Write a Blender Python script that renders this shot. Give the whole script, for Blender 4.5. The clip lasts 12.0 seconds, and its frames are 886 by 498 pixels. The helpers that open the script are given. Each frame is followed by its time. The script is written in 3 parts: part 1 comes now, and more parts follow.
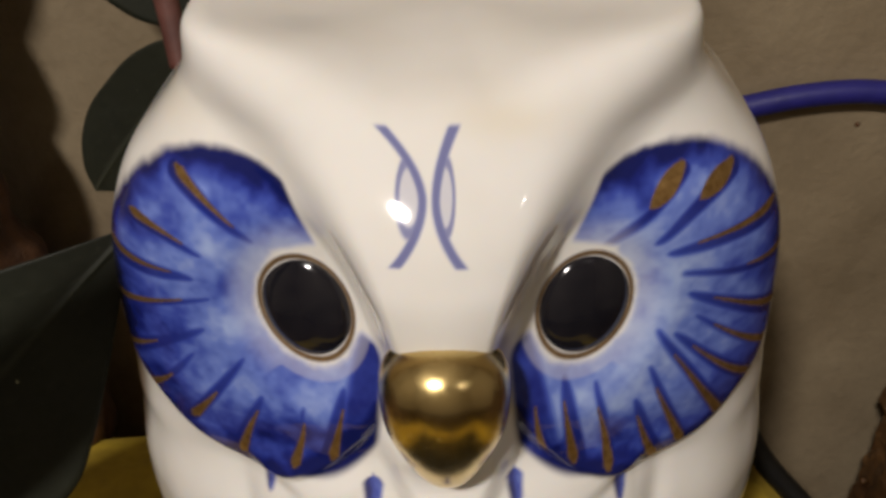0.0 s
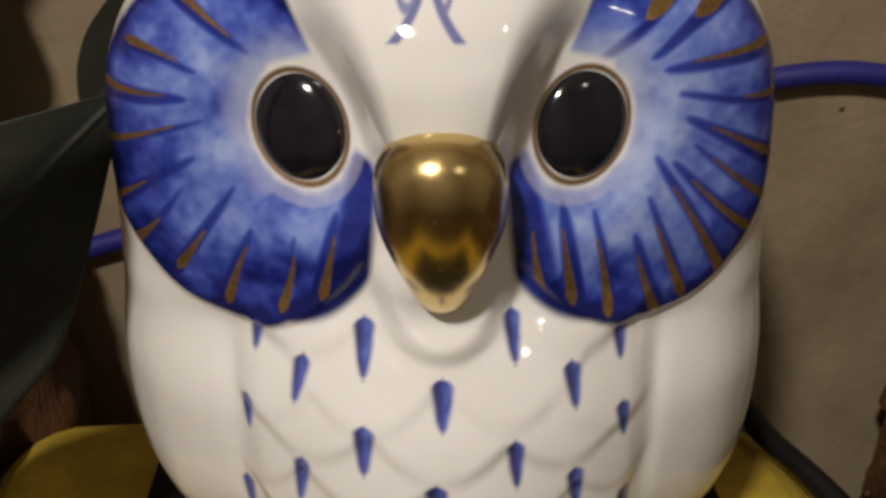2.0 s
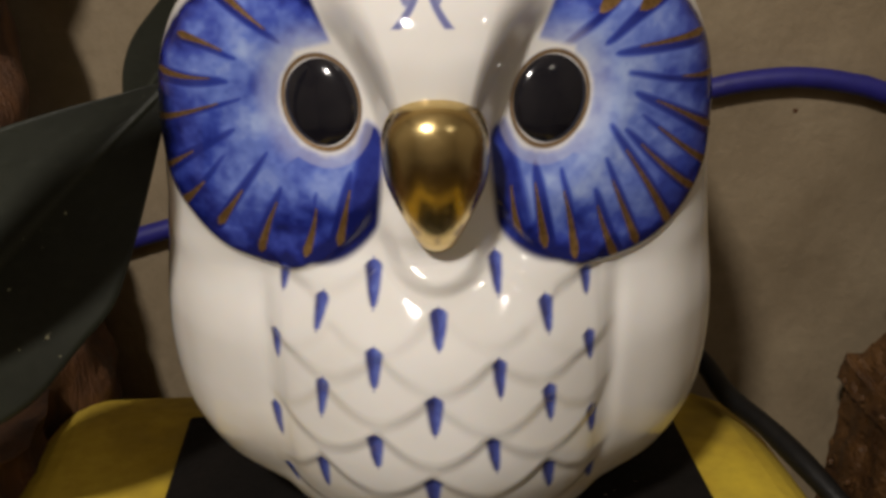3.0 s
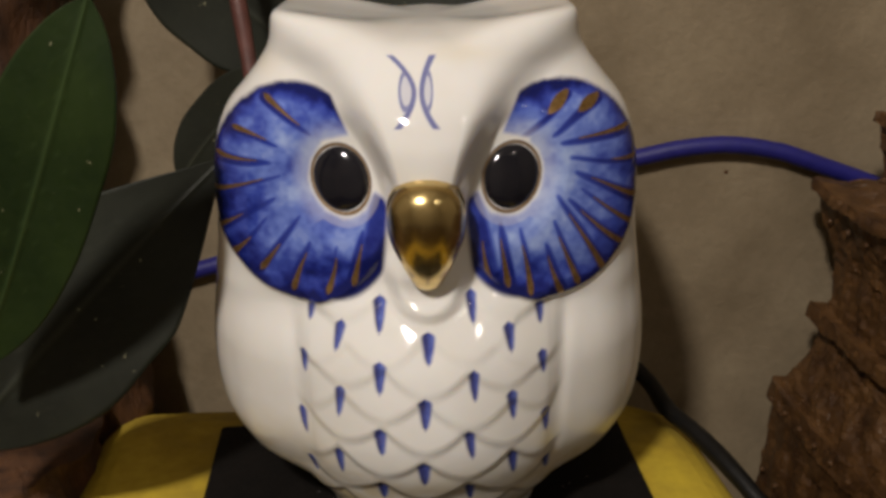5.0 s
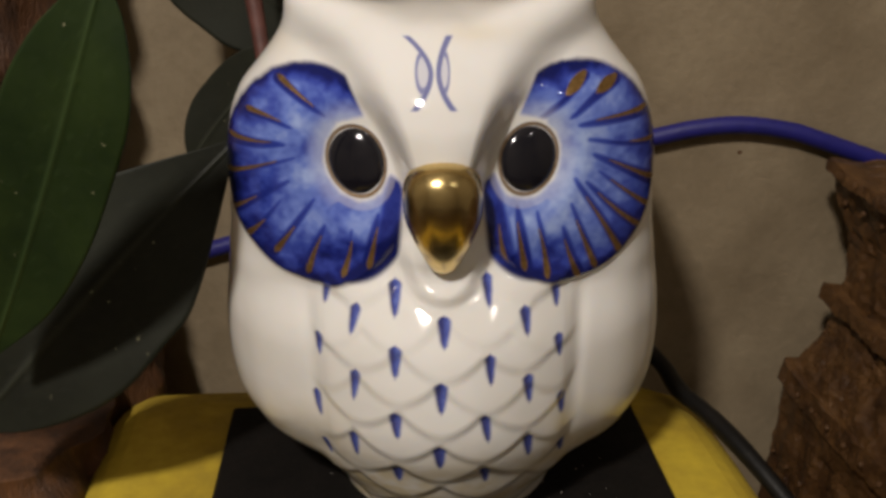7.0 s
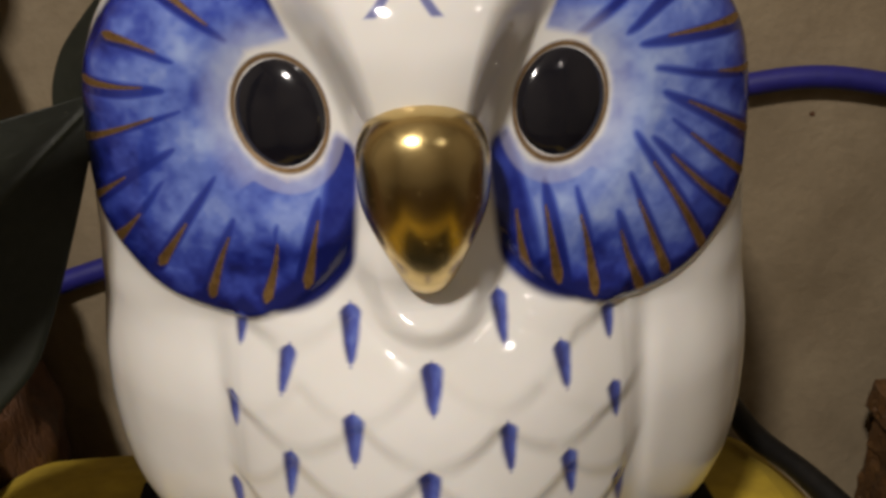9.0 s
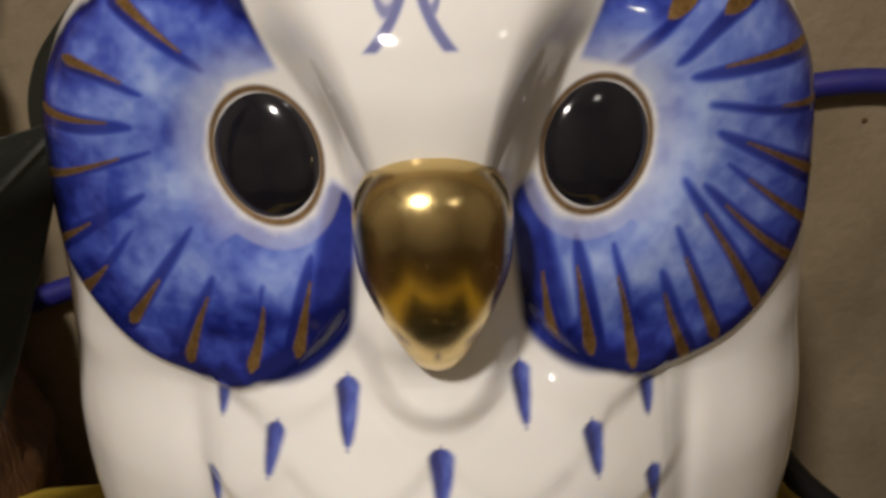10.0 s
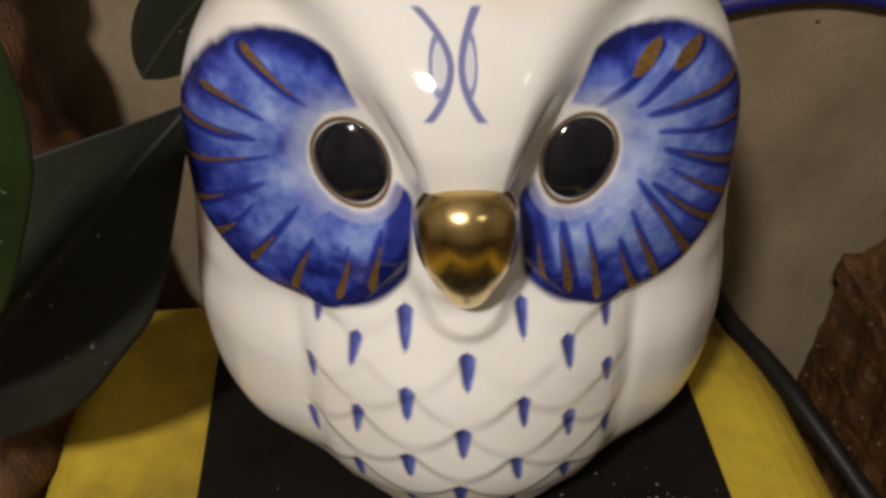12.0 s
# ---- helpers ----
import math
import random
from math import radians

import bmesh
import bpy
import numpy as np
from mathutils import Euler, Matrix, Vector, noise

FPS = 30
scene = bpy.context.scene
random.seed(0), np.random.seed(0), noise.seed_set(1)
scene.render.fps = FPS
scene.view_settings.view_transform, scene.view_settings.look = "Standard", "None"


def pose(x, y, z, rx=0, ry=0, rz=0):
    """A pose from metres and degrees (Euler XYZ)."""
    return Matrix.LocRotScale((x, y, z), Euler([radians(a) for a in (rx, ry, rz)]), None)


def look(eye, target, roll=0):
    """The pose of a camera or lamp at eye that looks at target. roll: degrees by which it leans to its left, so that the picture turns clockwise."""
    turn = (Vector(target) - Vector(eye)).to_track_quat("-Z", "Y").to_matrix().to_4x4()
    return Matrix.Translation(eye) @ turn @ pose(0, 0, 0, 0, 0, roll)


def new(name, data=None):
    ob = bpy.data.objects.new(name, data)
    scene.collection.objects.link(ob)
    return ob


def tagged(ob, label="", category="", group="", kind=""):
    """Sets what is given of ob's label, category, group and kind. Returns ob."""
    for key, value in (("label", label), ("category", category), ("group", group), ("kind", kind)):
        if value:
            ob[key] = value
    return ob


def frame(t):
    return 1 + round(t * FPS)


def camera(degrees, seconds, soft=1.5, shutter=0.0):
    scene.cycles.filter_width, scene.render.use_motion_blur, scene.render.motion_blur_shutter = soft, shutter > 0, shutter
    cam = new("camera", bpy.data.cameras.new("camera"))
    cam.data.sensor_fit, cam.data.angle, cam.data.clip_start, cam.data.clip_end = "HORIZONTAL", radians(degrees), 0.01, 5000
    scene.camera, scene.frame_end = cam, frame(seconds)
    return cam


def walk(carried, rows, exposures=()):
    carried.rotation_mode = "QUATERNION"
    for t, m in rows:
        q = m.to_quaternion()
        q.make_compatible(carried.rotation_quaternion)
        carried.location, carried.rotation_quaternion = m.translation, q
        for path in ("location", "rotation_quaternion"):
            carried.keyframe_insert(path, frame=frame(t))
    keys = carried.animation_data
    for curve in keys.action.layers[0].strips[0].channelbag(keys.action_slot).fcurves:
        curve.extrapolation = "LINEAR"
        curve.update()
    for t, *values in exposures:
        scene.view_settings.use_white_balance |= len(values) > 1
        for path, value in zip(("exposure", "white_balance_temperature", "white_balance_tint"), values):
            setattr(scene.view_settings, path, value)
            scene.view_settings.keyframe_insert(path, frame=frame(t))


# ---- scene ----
cam = camera(48.40, 12.0, soft=3.4)
PATH = [
    (0, (0.00341, -0.11109, 0.15307), (-0.0513, 1.5611, -0.9427), -1.76),
    (0.5, (0.00324, -0.11390, 0.14239), (-0.0531, 1.5822, -0.9160), -2.03),
    (1, (0.00231, -0.11789, 0.13300), (-0.0389, 1.6254, -0.8464), -1.43),
    (1.5, (0.00128, -0.12339, 0.12028), (-0.0316, 1.6634, -0.7777), -0.78),
    (2, (0.00150, -0.13022, 0.11368), (-0.0198, 1.6905, -0.7136), -0.68),
    (2.5, (0.00345, -0.14701, 0.10853), (-0.0157, 1.6704, -0.7262), -1.23),
    (3, (0.00259, -0.16237, 0.11280), (-0.0198, 1.6892, -0.6430), -1.17),
    (3.5, (0.00131, -0.17516, 0.11934), (0.0125, 1.6903, -0.6019), -0.98),
    (5.5, (0.00370, -0.21590, 0.13517), (0.0019, 1.6632, -0.5496), -0.82),
    (6, (0.00260, -0.21397, 0.13328), (0.0007, 1.6621, -0.5598), -0.89),
    (6.5, (0.00146, -0.21443, 0.13322), (-0.0054, 1.6589, -0.5673), -1.17),
    (7, (0.00051, -0.20977, 0.13462), (-0.0057, 1.6512, -0.5981), -0.84),
    (7.2, (0.00082, -0.20824, 0.12825), (0.0016, 1.6766, -0.5405), -1.00),
    (8.8, (-0.00030, -0.14100, 0.10712), (0.0281, 1.7076, -0.6557), -1.99),
    (9, (0.00035, -0.13351, 0.10445), (0.0271, 1.7301, -0.6210), -2.27),
    (9.5, (-0.00157, -0.12005, 0.10273), (-0.0015, 1.7417, -0.6279), -2.24),
    (10, (0.00167, -0.11162, 0.10782), (-0.0123, 1.7287, -0.6752), -2.16),
    (10.5, (-0.00269, -0.11400, 0.11028), (-0.0273, 1.6865, -0.7601), -2.28),
    (11, (-0.00455, -0.12330, 0.13379), (-0.0652, 1.5667, -0.9340), -2.44),
    (11.5, (-0.00280, -0.12936, 0.15109), (-0.0514, 1.4663, -1.0537), -1.94),
    (12, (-0.00262, -0.14057, 0.16176), (-0.0178, 1.4375, -1.0668), -1.40),
]
walk(cam, [(t, look(eye, target, roll)) for t, eye, target, roll in PATH])

# ---- light ----
world = bpy.data.worlds.new("room_air")
world.use_nodes = True
world.node_tree.nodes["Background"].inputs[0].default_value = (1.0, 0.86, 0.7, 1)
world.node_tree.nodes["Background"].inputs[1].default_value = 0.05
scene.world = world


def lamp_light(name, place, radius, watts, colour):
    data = bpy.data.lights.new(name, "POINT")
    data.shadow_soft_size, data.energy, data.color = radius, watts, colour
    ob = new(name, data)
    ob.location = place
    return ob


lamp_light("ceiling_lamp_light", (-0.21, -0.54, 0.65), 0.034, 21.2, (1.0, 0.92, 0.84))
lamp_light("wall_lamp_light", (0.40, -0.54, 0.60), 0.009, 0.8, (1.0, 0.92, 0.82))


# ---- materials ----
class Nodes:
    """A short way to write node materials."""

    def __init__(self, name):
        self.mat = bpy.data.materials.new(name)
        self.mat.use_nodes = True
        self.tree = self.mat.node_tree
        self.bsdf = self.tree.nodes["Principled BSDF"]
        self.coord = self.add("ShaderNodeTexCoord").outputs["Object"]

    def add(self, kind, **sets):
        node = self.tree.nodes.new(kind)
        for key, value in sets.items():
            setattr(node, key, value)
        return node

    def link(self, a, b):
        self.tree.links.new(a, b)

    def put(self, socket, value):
        s = self.bsdf.inputs[socket]
        if hasattr(value, "links") or hasattr(value, "is_linked"):
            self.link(value, s)
        else:
            s.default_value = value

    def noise(self, scale, detail=4.0, rough=0.6, stretch=None, coord=None):
        n = self.add("ShaderNodeTexNoise")
        n.inputs["Scale"].default_value, n.inputs["Detail"].default_value, n.inputs["Roughness"].default_value = scale, detail, rough
        src = coord or self.coord
        if stretch:
            m = self.add("ShaderNodeMapping")
            m.inputs["Scale"].default_value = stretch
            self.link(src, m.inputs["Vector"])
            src = m.outputs["Vector"]
        self.link(src, n.inputs["Vector"])
        return n.outputs["Fac"]

    def ramp(self, fac, *stops):
        r = self.add("ShaderNodeValToRGB")
        el = r.color_ramp.elements
        while len(el) < len(stops):
            el.new(0.5)
        for e, (p, c) in zip(el, stops):
            e.position = p
            e.color = (*c, 1) if len(c) == 3 else c
        self.link(fac, r.inputs["Fac"])
        return r.outputs["Color"]

    def mix(self, fac, a, b, blend="MIX"):
        m = self.add("ShaderNodeMix", data_type="RGBA", blend_type=blend)
        for sock, v in ((m.inputs[0], fac), (m.inputs[6], a), (m.inputs[7], b)):
            if hasattr(v, "is_linked"):
                self.link(v, sock)
            elif isinstance(v, tuple):
                sock.default_value = (*v, 1)
            else:
                sock.default_value = v
        return m.outputs[2]

    def attr(self, name):
        return self.add("ShaderNodeAttribute", attribute_name=name).outputs["Fac"]

    def bump(self, height, strength, distance):
        b = self.add("ShaderNodeBump")
        b.inputs["Strength"].default_value, b.inputs["Distance"].default_value = strength, distance
        self.link(height, b.inputs["Height"])
        self.link(b.outputs["Normal"], self.bsdf.inputs["Normal"])


def grey(v):
    return (v, v, v)


def surface(name, stops, scale, rough=(0.4, 0.6), bump=0.3, depth=0.0005, stretch=None, fine=6.0, metal=0.0, gloss=0.5):
    """A surface with variation at two scales."""
    n = Nodes(name)
    big = n.noise(scale, 5, 0.6, stretch)
    small = n.noise(scale * fine, 4, 0.65, stretch)
    col = n.ramp(big, *stops)
    col = n.mix(n.ramp(small, (0.3, grey(0.0)), (0.75, grey(0.35))), col, stops[0][1])
    n.put("Base Color", col)
    n.put("Roughness", n.ramp(small, (0.3, grey(rough[0])), (0.7, grey(rough[1]))))
    n.put("Metallic", metal)
    n.put("Specular IOR Level", gloss)
    if bump:
        n.bump(small, bump, depth)
    return n.mat


def glaze_material():
    """White glazed porcelain with underglaze blue and overglaze gold."""
    n = Nodes("painted_porcelain")
    cloud = n.noise(60, 3, 0.5)
    white = n.ramp(cloud, (0.35, (0.81, 0.79, 0.75)), (0.65, (0.85, 0.835, 0.81)))
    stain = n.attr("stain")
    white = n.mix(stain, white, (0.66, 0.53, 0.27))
    blue = n.ramp(n.attr("tone"), (0.0, (0.36, 0.46, 0.76)), (0.30, (0.145, 0.215, 0.60)), (0.55, (0.045, 0.075, 0.40)), (0.78, (0.013, 0.022, 0.20)), (1.0, (0.004, 0.006, 0.06)))
    col = n.mix(n.attr("blue"), white, blue)
    gold = n.attr("gold")
    gold_col = n.ramp(n.noise(900, 3, 0.6), (0.3, (0.21, 0.115, 0.035)), (0.7, (0.37, 0.225, 0.08)))
    n.put("Base Color", n.mix(gold, col, gold_col))
    n.put("Metallic", n.ramp(gold, (0.0, grey(0.0)), (1.0, grey(0.7))))
    n.put("Roughness", n.ramp(gold, (0.0, grey(0.07)), (1.0, grey(0.36))))
    n.put("IOR", 1.5)
    n.put("Subsurface Weight", 0.12)
    n.put("Subsurface Radius", (0.004, 0.003, 0.002))
    n.put("Subsurface Scale", 0.5)
    n.bump(n.noise(110, 2, 0.5), 0.05, 0.0006)
    return n.mat


def gold_material():
    n = Nodes("worn_gold")
    small = n.noise(700, 4, 0.7)
    big = n.noise(120, 3, 0.6)
    col = n.ramp(big, (0.3, (0.62, 0.46, 0.19)), (0.7, (0.77, 0.60, 0.28)))
    n.put("Base Color", n.mix(n.ramp(small, (0.6, grey(0.0)), (0.8, grey(0.22))), col, (0.24, 0.13, 0.03)))
    n.put("Metallic", 1.0)
    n.put("Roughness", n.ramp(small, (0.3, grey(0.20)), (0.75, grey(0.29))))
    n.bump(n.noise(200, 2, 0.5), 0.025, 0.0004)
    return n.mat


def eye_material():
    n = Nodes("black_glaze")
    n.put("Base Color", n.ramp(n.noise(300, 3), (0.3, (0.006, 0.006, 0.010)), (0.7, (0.014, 0.013, 0.016))))
    n.put("Roughness", 0.11)
    n.bump(n.noise(220, 2), 0.05, 0.0004)
    return n.mat


def leaf_material(name, dark, light):
    n = Nodes(name)
    big = n.noise(45, 4, 0.6)
    fine = n.noise(600, 3, 0.6)
    col = n.ramp(big, (0.3, dark), (0.7, light))
    speck = n.ramp(n.noise(420, 2, 0.5), (0.735, grey(0.0)), (0.76, grey(0.6)))
    col = n.mix(speck, col, (0.35, 0.33, 0.2))
    col = n.mix(n.ramp(n.attr("vein"), (0.0, grey(0.0)), (1.0, grey(0.30))), col, tuple(min(1, 2.6 * v + 0.02) for v in light))
    n.put("Base Color", col)
    n.put("Roughness", n.ramp(fine, (0.3, grey(0.48)), (0.7, grey(0.66))))
    n.put("Specular IOR Level", 0.25)
    n.bump(n.mix(0.7, fine, n.attr("vein")), 0.3, 0.0006)
    return n.mat


GLAZE, GOLD, EYE = glaze_material(), gold_material(), eye_material()
WALL = surface("beige_wall_paint", ((0.28, (0.165, 0.124, 0.073)), (0.5, (0.242, 0.188, 0.118)), (0.72, (0.31, 0.247, 0.158))), 22, (0.6, 0.85), 0.5, 0.0008, None, 12.0)
ROOM = surface("plain_room_paint", ((0.3, (0.52, 0.47, 0.40)), (0.7, (0.58, 0.53, 0.46))), 3, (0.7, 0.9), 0.2, 0.001)
TABLE = surface("dark_table_wood", ((0.3, (0.045, 0.025, 0.014)), (0.7, (0.10, 0.055, 0.028))), 30, (0.4, 0.6), 0.3, 0.0005, (1, 8, 1))
YELLOW = surface("yellow_foam", ((0.25, (0.22, 0.15, 0.02)), (0.5, (0.50, 0.35, 0.025)), (0.7, (0.62, 0.46, 0.035))), 28, (0.7, 0.9), 0.35, 0.0006)
BLACK = surface("dusty_black_plastic", ((0.3, (0.005, 0.0045, 0.004)), (0.7, (0.010, 0.008, 0.007))), 120, (0.6, 0.8), 0.2, 0.0003, gloss=0.15)
CORD = surface("blue_cord_rubber", ((0.3, (0.012, 0.012, 0.13)), (0.7, (0.022, 0.02, 0.20))), 160, (0.4, 0.55), 0.3, 0.0003)
CABLE = surface("black_cable_rubber", ((0.3, (0.004, 0.004, 0.004)), (0.7, (0.010, 0.009, 0.008))), 200, (0.4, 0.6), 0.3, 0.0003, gloss=0.25)
CARVED = surface("carved_brown_wood", ((0.25, (0.026, 0.010, 0.004)), (0.55, (0.105, 0.049, 0.015)), (0.8, (0.20, 0.10, 0.034))), 110, (0.28, 0.55), 0.8, 0.0012)
DRIFT = surface("driftwood", ((0.3, (0.035, 0.014, 0.006)), (0.7, (0.17, 0.070, 0.024))), 60, (0.5, 0.75), 0.8, 0.0015, (3, 3, 0.5))
STEM = surface("reddish_stem", ((0.3, (0.07, 0.025, 0.02)), (0.7, (0.13, 0.05, 0.04))), 150, (0.4, 0.6), 0.3, 0.0004)
FINIAL = surface("grey_green_metal", ((0.3, (0.05, 0.06, 0.05)), (0.7, (0.10, 0.11, 0.09))), 150, (0.4, 0.6), 0.3, 0.0004)
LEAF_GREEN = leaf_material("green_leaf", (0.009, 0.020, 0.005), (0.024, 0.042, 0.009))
# leaves lying in shadow: the shade is put into this darker base colour
LEAF_SHADED = leaf_material("shaded_leaf", (0.011, 0.012, 0.008), (0.019, 0.021, 0.013))


# ---- mesh helpers ----
def mesh_of(name, verts, faces, material, smooth=True):
    me = bpy.data.meshes.new(name)
    me.from_pydata([tuple(v) for v in verts], [], faces)
    me.materials.append(material)
    if smooth:
        me.polygons.foreach_set("use_smooth", [True] * len(me.polygons))
    me.update()
    return me


def part(name, bm, material, parent=None, label="", smooth=False):
    me = bpy.data.meshes.new(name)
    bm.normal_update()
    bm.to_mesh(me)
    bm.free()
    me.materials.append(material)
    if smooth:
        me.polygons.foreach_set("use_smooth", [True] * len(me.polygons))
    ob = new(name, me)
    ob.parent = parent
    if label:
        ob["label"] = label
    return ob


def box_bm(x0, x1, y0, y1, z0, z1, bevel=0.0, segments=3):
    bm = bmesh.new()
    bmesh.ops.create_cube(bm, size=1)
    for v in bm.verts:
        v.co = ((x0 + x1) / 2 + v.co.x * (x1 - x0), (y0 + y1) / 2 + v.co.y * (y1 - y0), (z0 + z1) / 2 + v.co.z * (z1 - z0))
    if bevel:
        bmesh.ops.bevel(bm, geom=bm.edges[:], offset=bevel, segments=segments, profile=0.5, affect="EDGES")
    return bm


def sweep(points, radius, sides=16, samples=80, lump=0.0):
    """A round tube through points, as vertices and faces."""
    pts = [Vector(p) for p in points]
    path = []
    for k in range(samples + 1):
        u = k / samples * (len(pts) - 1)
        i = min(int(u), len(pts) - 2)
        f = u - i
        p0, p1, p2, p3 = pts[max(i - 1, 0)], pts[i], pts[i + 1], pts[min(i + 2, len(pts) - 1)]
        path.append(0.5 * ((2 * p1) + (p2 - p0) * f + (2 * p0 - 5 * p1 + 4 * p2 - p3) * f * f + (3 * p1 - p0 - 3 * p2 + p3) * f ** 3))
    verts, faces = [], []
    side = Vector((0, 0, 1))
    for k, p in enumerate(path):
        d = (path[min(k + 1, samples)] - path[max(k - 1, 0)]).normalized()
        side = (side - d * side.dot(d)).normalized()
        up = d.cross(side)
        r = radius(k / samples) if callable(radius) else radius
        for s in range(sides):
            a = 2 * math.pi * s / sides
            rr = r * (1 + lump * noise.noise((p + side * math.cos(a) * r + up * math.sin(a) * r) * 60))
            verts.append(p + (side * math.cos(a) + up * math.sin(a)) * rr)
    for k in range(samples):
        for s in range(sides):
            a, b = k * sides + s, k * sides + (s + 1) % sides
            faces.append((a, b, b + sides, a + sides))
    faces.append(tuple(range(sides - 1, -1, -1)))
    faces.append(tuple(samples * sides + s for s in range(sides)))
    return verts, faces


def thing(name, label, category, place=(0, 0, 0), group=""):
    ob = new(name)
    ob.location = place
    ob.empty_display_size = 0.02
    return tagged(ob, label, category, group)


# ---- the setting ----
def structure(name, bm, material, label, category):
    return tagged(part(name, bm, material), label, category, "", "structure")


WALL_Y, TABLE_Z = 0.1152, -0.112
structure("wall_north", box_bm(-1.6, 1.6, WALL_Y, WALL_Y + 0.1, TABLE_Z - 0.7, 1.7), WALL, "beige painted wall behind the owl", "wall")
structure("wall_south", box_bm(-1.6, 1.6, -2.1, -2.0, TABLE_Z - 0.7, 1.7), ROOM, "plain dim wall of the room", "wall")
structure("wall_west", box_bm(-1.7, -1.6, -2.0, WALL_Y, TABLE_Z - 0.7, 1.7), ROOM, "plain dim wall of the room", "wall")
structure("wall_east", box_bm(1.6, 1.7, -2.0, WALL_Y, TABLE_Z - 0.7, 1.7), ROOM, "plain dim wall of the room", "wall")
structure("ceiling", box_bm(-1.7, 1.7, -2.1, WALL_Y + 0.1, 1.7, 1.8), ROOM, "plain dim ceiling of the room", "ceiling")
structure("floor", box_bm(-1.7, 1.7, -2.1, WALL_Y + 0.1, TABLE_Z - 0.8, TABLE_Z - 0.7), TABLE, "dark wooden floor of the room", "floor")
structure("shelf_board", box_bm(-1.0, 1.0, -0.10, WALL_Y - 0.001, TABLE_Z - 0.03, TABLE_Z, 0.003), TABLE, "dark wooden shelf against the wall", "shelf")


# ---- the owl ----
def lattice_noise(x, y, seed):
    """Smooth value noise in 0..1 on arrays."""
    table = np.random.RandomState(seed).rand(97, 97)
    xi, yi = np.floor(x).astype(int), np.floor(y).astype(int)
    fx, fy = x - xi, y - yi
    fx, fy = fx * fx * (3 - 2 * fx), fy * fy * (3 - 2 * fy)
    a, b = table[xi % 97, yi % 97], table[(xi + 1) % 97, yi % 97]
    c, d = table[xi % 97, (yi + 1) % 97], table[(xi + 1) % 97, (yi + 1) % 97]
    return (a * (1 - fx) + b * fx) * (1 - fy) + (c * (1 - fx) + d * fx) * fy


def clouds(x, y, seed):
    return 0.5 * lattice_noise(x, y, seed) + 0.3 * lattice_noise(2.1 * x, 2.1 * y, seed + 1) + 0.2 * lattice_noise(4.3 * x, 4.3 * y, seed + 2)


def step(a, b, v):
    u = np.clip((v - a) / (b - a), 0, 1)
    return u * u * (3 - 2 * u)


def curve(v, *knots):
    """A smooth line through (place, value) knots."""
    xs, ys = np.array([float(k[0]) for k in knots]), np.array([float(k[1]) for k in knots])
    h = np.diff(xs)
    slope = np.diff(ys) / h
    m = np.zeros(len(xs))
    m[1:-1] = (slope[:-1] * h[1:] + slope[1:] * h[:-1]) / (h[1:] + h[:-1])
    m[0], m[-1] = slope[0], slope[-1]
    v = np.clip(v, xs[0], xs[-1])
    k = np.clip(np.searchsorted(xs, v) - 1, 0, len(h) - 1)
    t = (v - xs[k]) / h[k]
    return (2 * t ** 3 - 3 * t ** 2 + 1) * ys[k] + (t ** 3 - 2 * t ** 2 + t) * h[k] * m[k] + (3 * t ** 2 - 2 * t ** 3) * ys[k + 1] + (t ** 3 - t ** 2) * h[k] * m[k + 1]


def segment(x, z, a, b):
    """Distance to the line a-b, and how far along it."""
    ax, az, bx, bz = *a, *b
    dx, dz = bx - ax, bz - az
    u = np.clip(((x - ax) * dx + (z - az) * dz) / (dx * dx + dz * dz), 0, 1)
    return np.hypot(x - ax - u * dx, z - az - u * dz), u


# Millimetres throughout; the owl faces -y.
YC = 30.0
EYE_AT, EYE_SIZE, EYE_LEAN = (18.5, 74.8), (6.1, 7.35), radians(14)
DISC_AT, DISC_SIZE = (28.2, 70.8), (21.1, 24.2)


def eye_frame(x, z):
    """Coordinates in the eye's ellipse: 1 at its edge."""
    ex, ez = np.abs(x) - EYE_AT[0], z - EYE_AT[1]
    c, s = math.cos(EYE_LEAN), math.sin(EYE_LEAN)
    return (ex * c - ez * s) / EYE_SIZE[0], (ex * s + ez * c) / EYE_SIZE[1]


def brow_half(z):
    return curve(z, (60, 6.0), (72, 7.6), (76, 8.6), (85, 12.4), (90.5, 16.2), (96, 21), (99, 25), (101.5, 31), (104, 36), (112, 40))


# breast marks: place, top, length, lean
MARKS = (
    (-25.9, 47.5, 4.2, -0.8), (-10.7, 49.5, 6.0, -0.1), (9.2, 50.6, 5.4, 0.5), (24.7, 46.4, 4.0, 0.3), (-19.2, 44.1, 5.3, -1.4), (-0.1, 43.2, 5.4, 0.0),
    (17.5, 43.5, 5.0, 0.6), (-28.3, 35.7, 4.5, 0.0), (-10.7, 37.2, 6.3, -0.2), (9.6, 35.2, 6.0, 0.3), (25.1, 36.1, 4.6, 0.6), (-19.7, 30.2, 6.6, -0.8),
    (-1.0, 29.6, 6.3, 0.0), (18.1, 29.0, 6.2, 0.5), (-29.8, 20.4, 6.2, 0.6), (-11.2, 21.6, 5.9, 0.3), (8.5, 21.2, 6.3, 0.8), (26.2, 21.4, 5.6, 0.5),
    (-21.2, 13.0, 6.5, 0.4), (-1.6, 13.4, 6.2, 0.1), (18.4, 12.8, 6.4, 0.6), (-29.0, 5.5, 5.0, 1.0), (-11.4, 5.2, 5.6, 0.2), (8.6, 5.0, 5.4, 0.4), (27.0, 5.5, 5.0, 0.8))


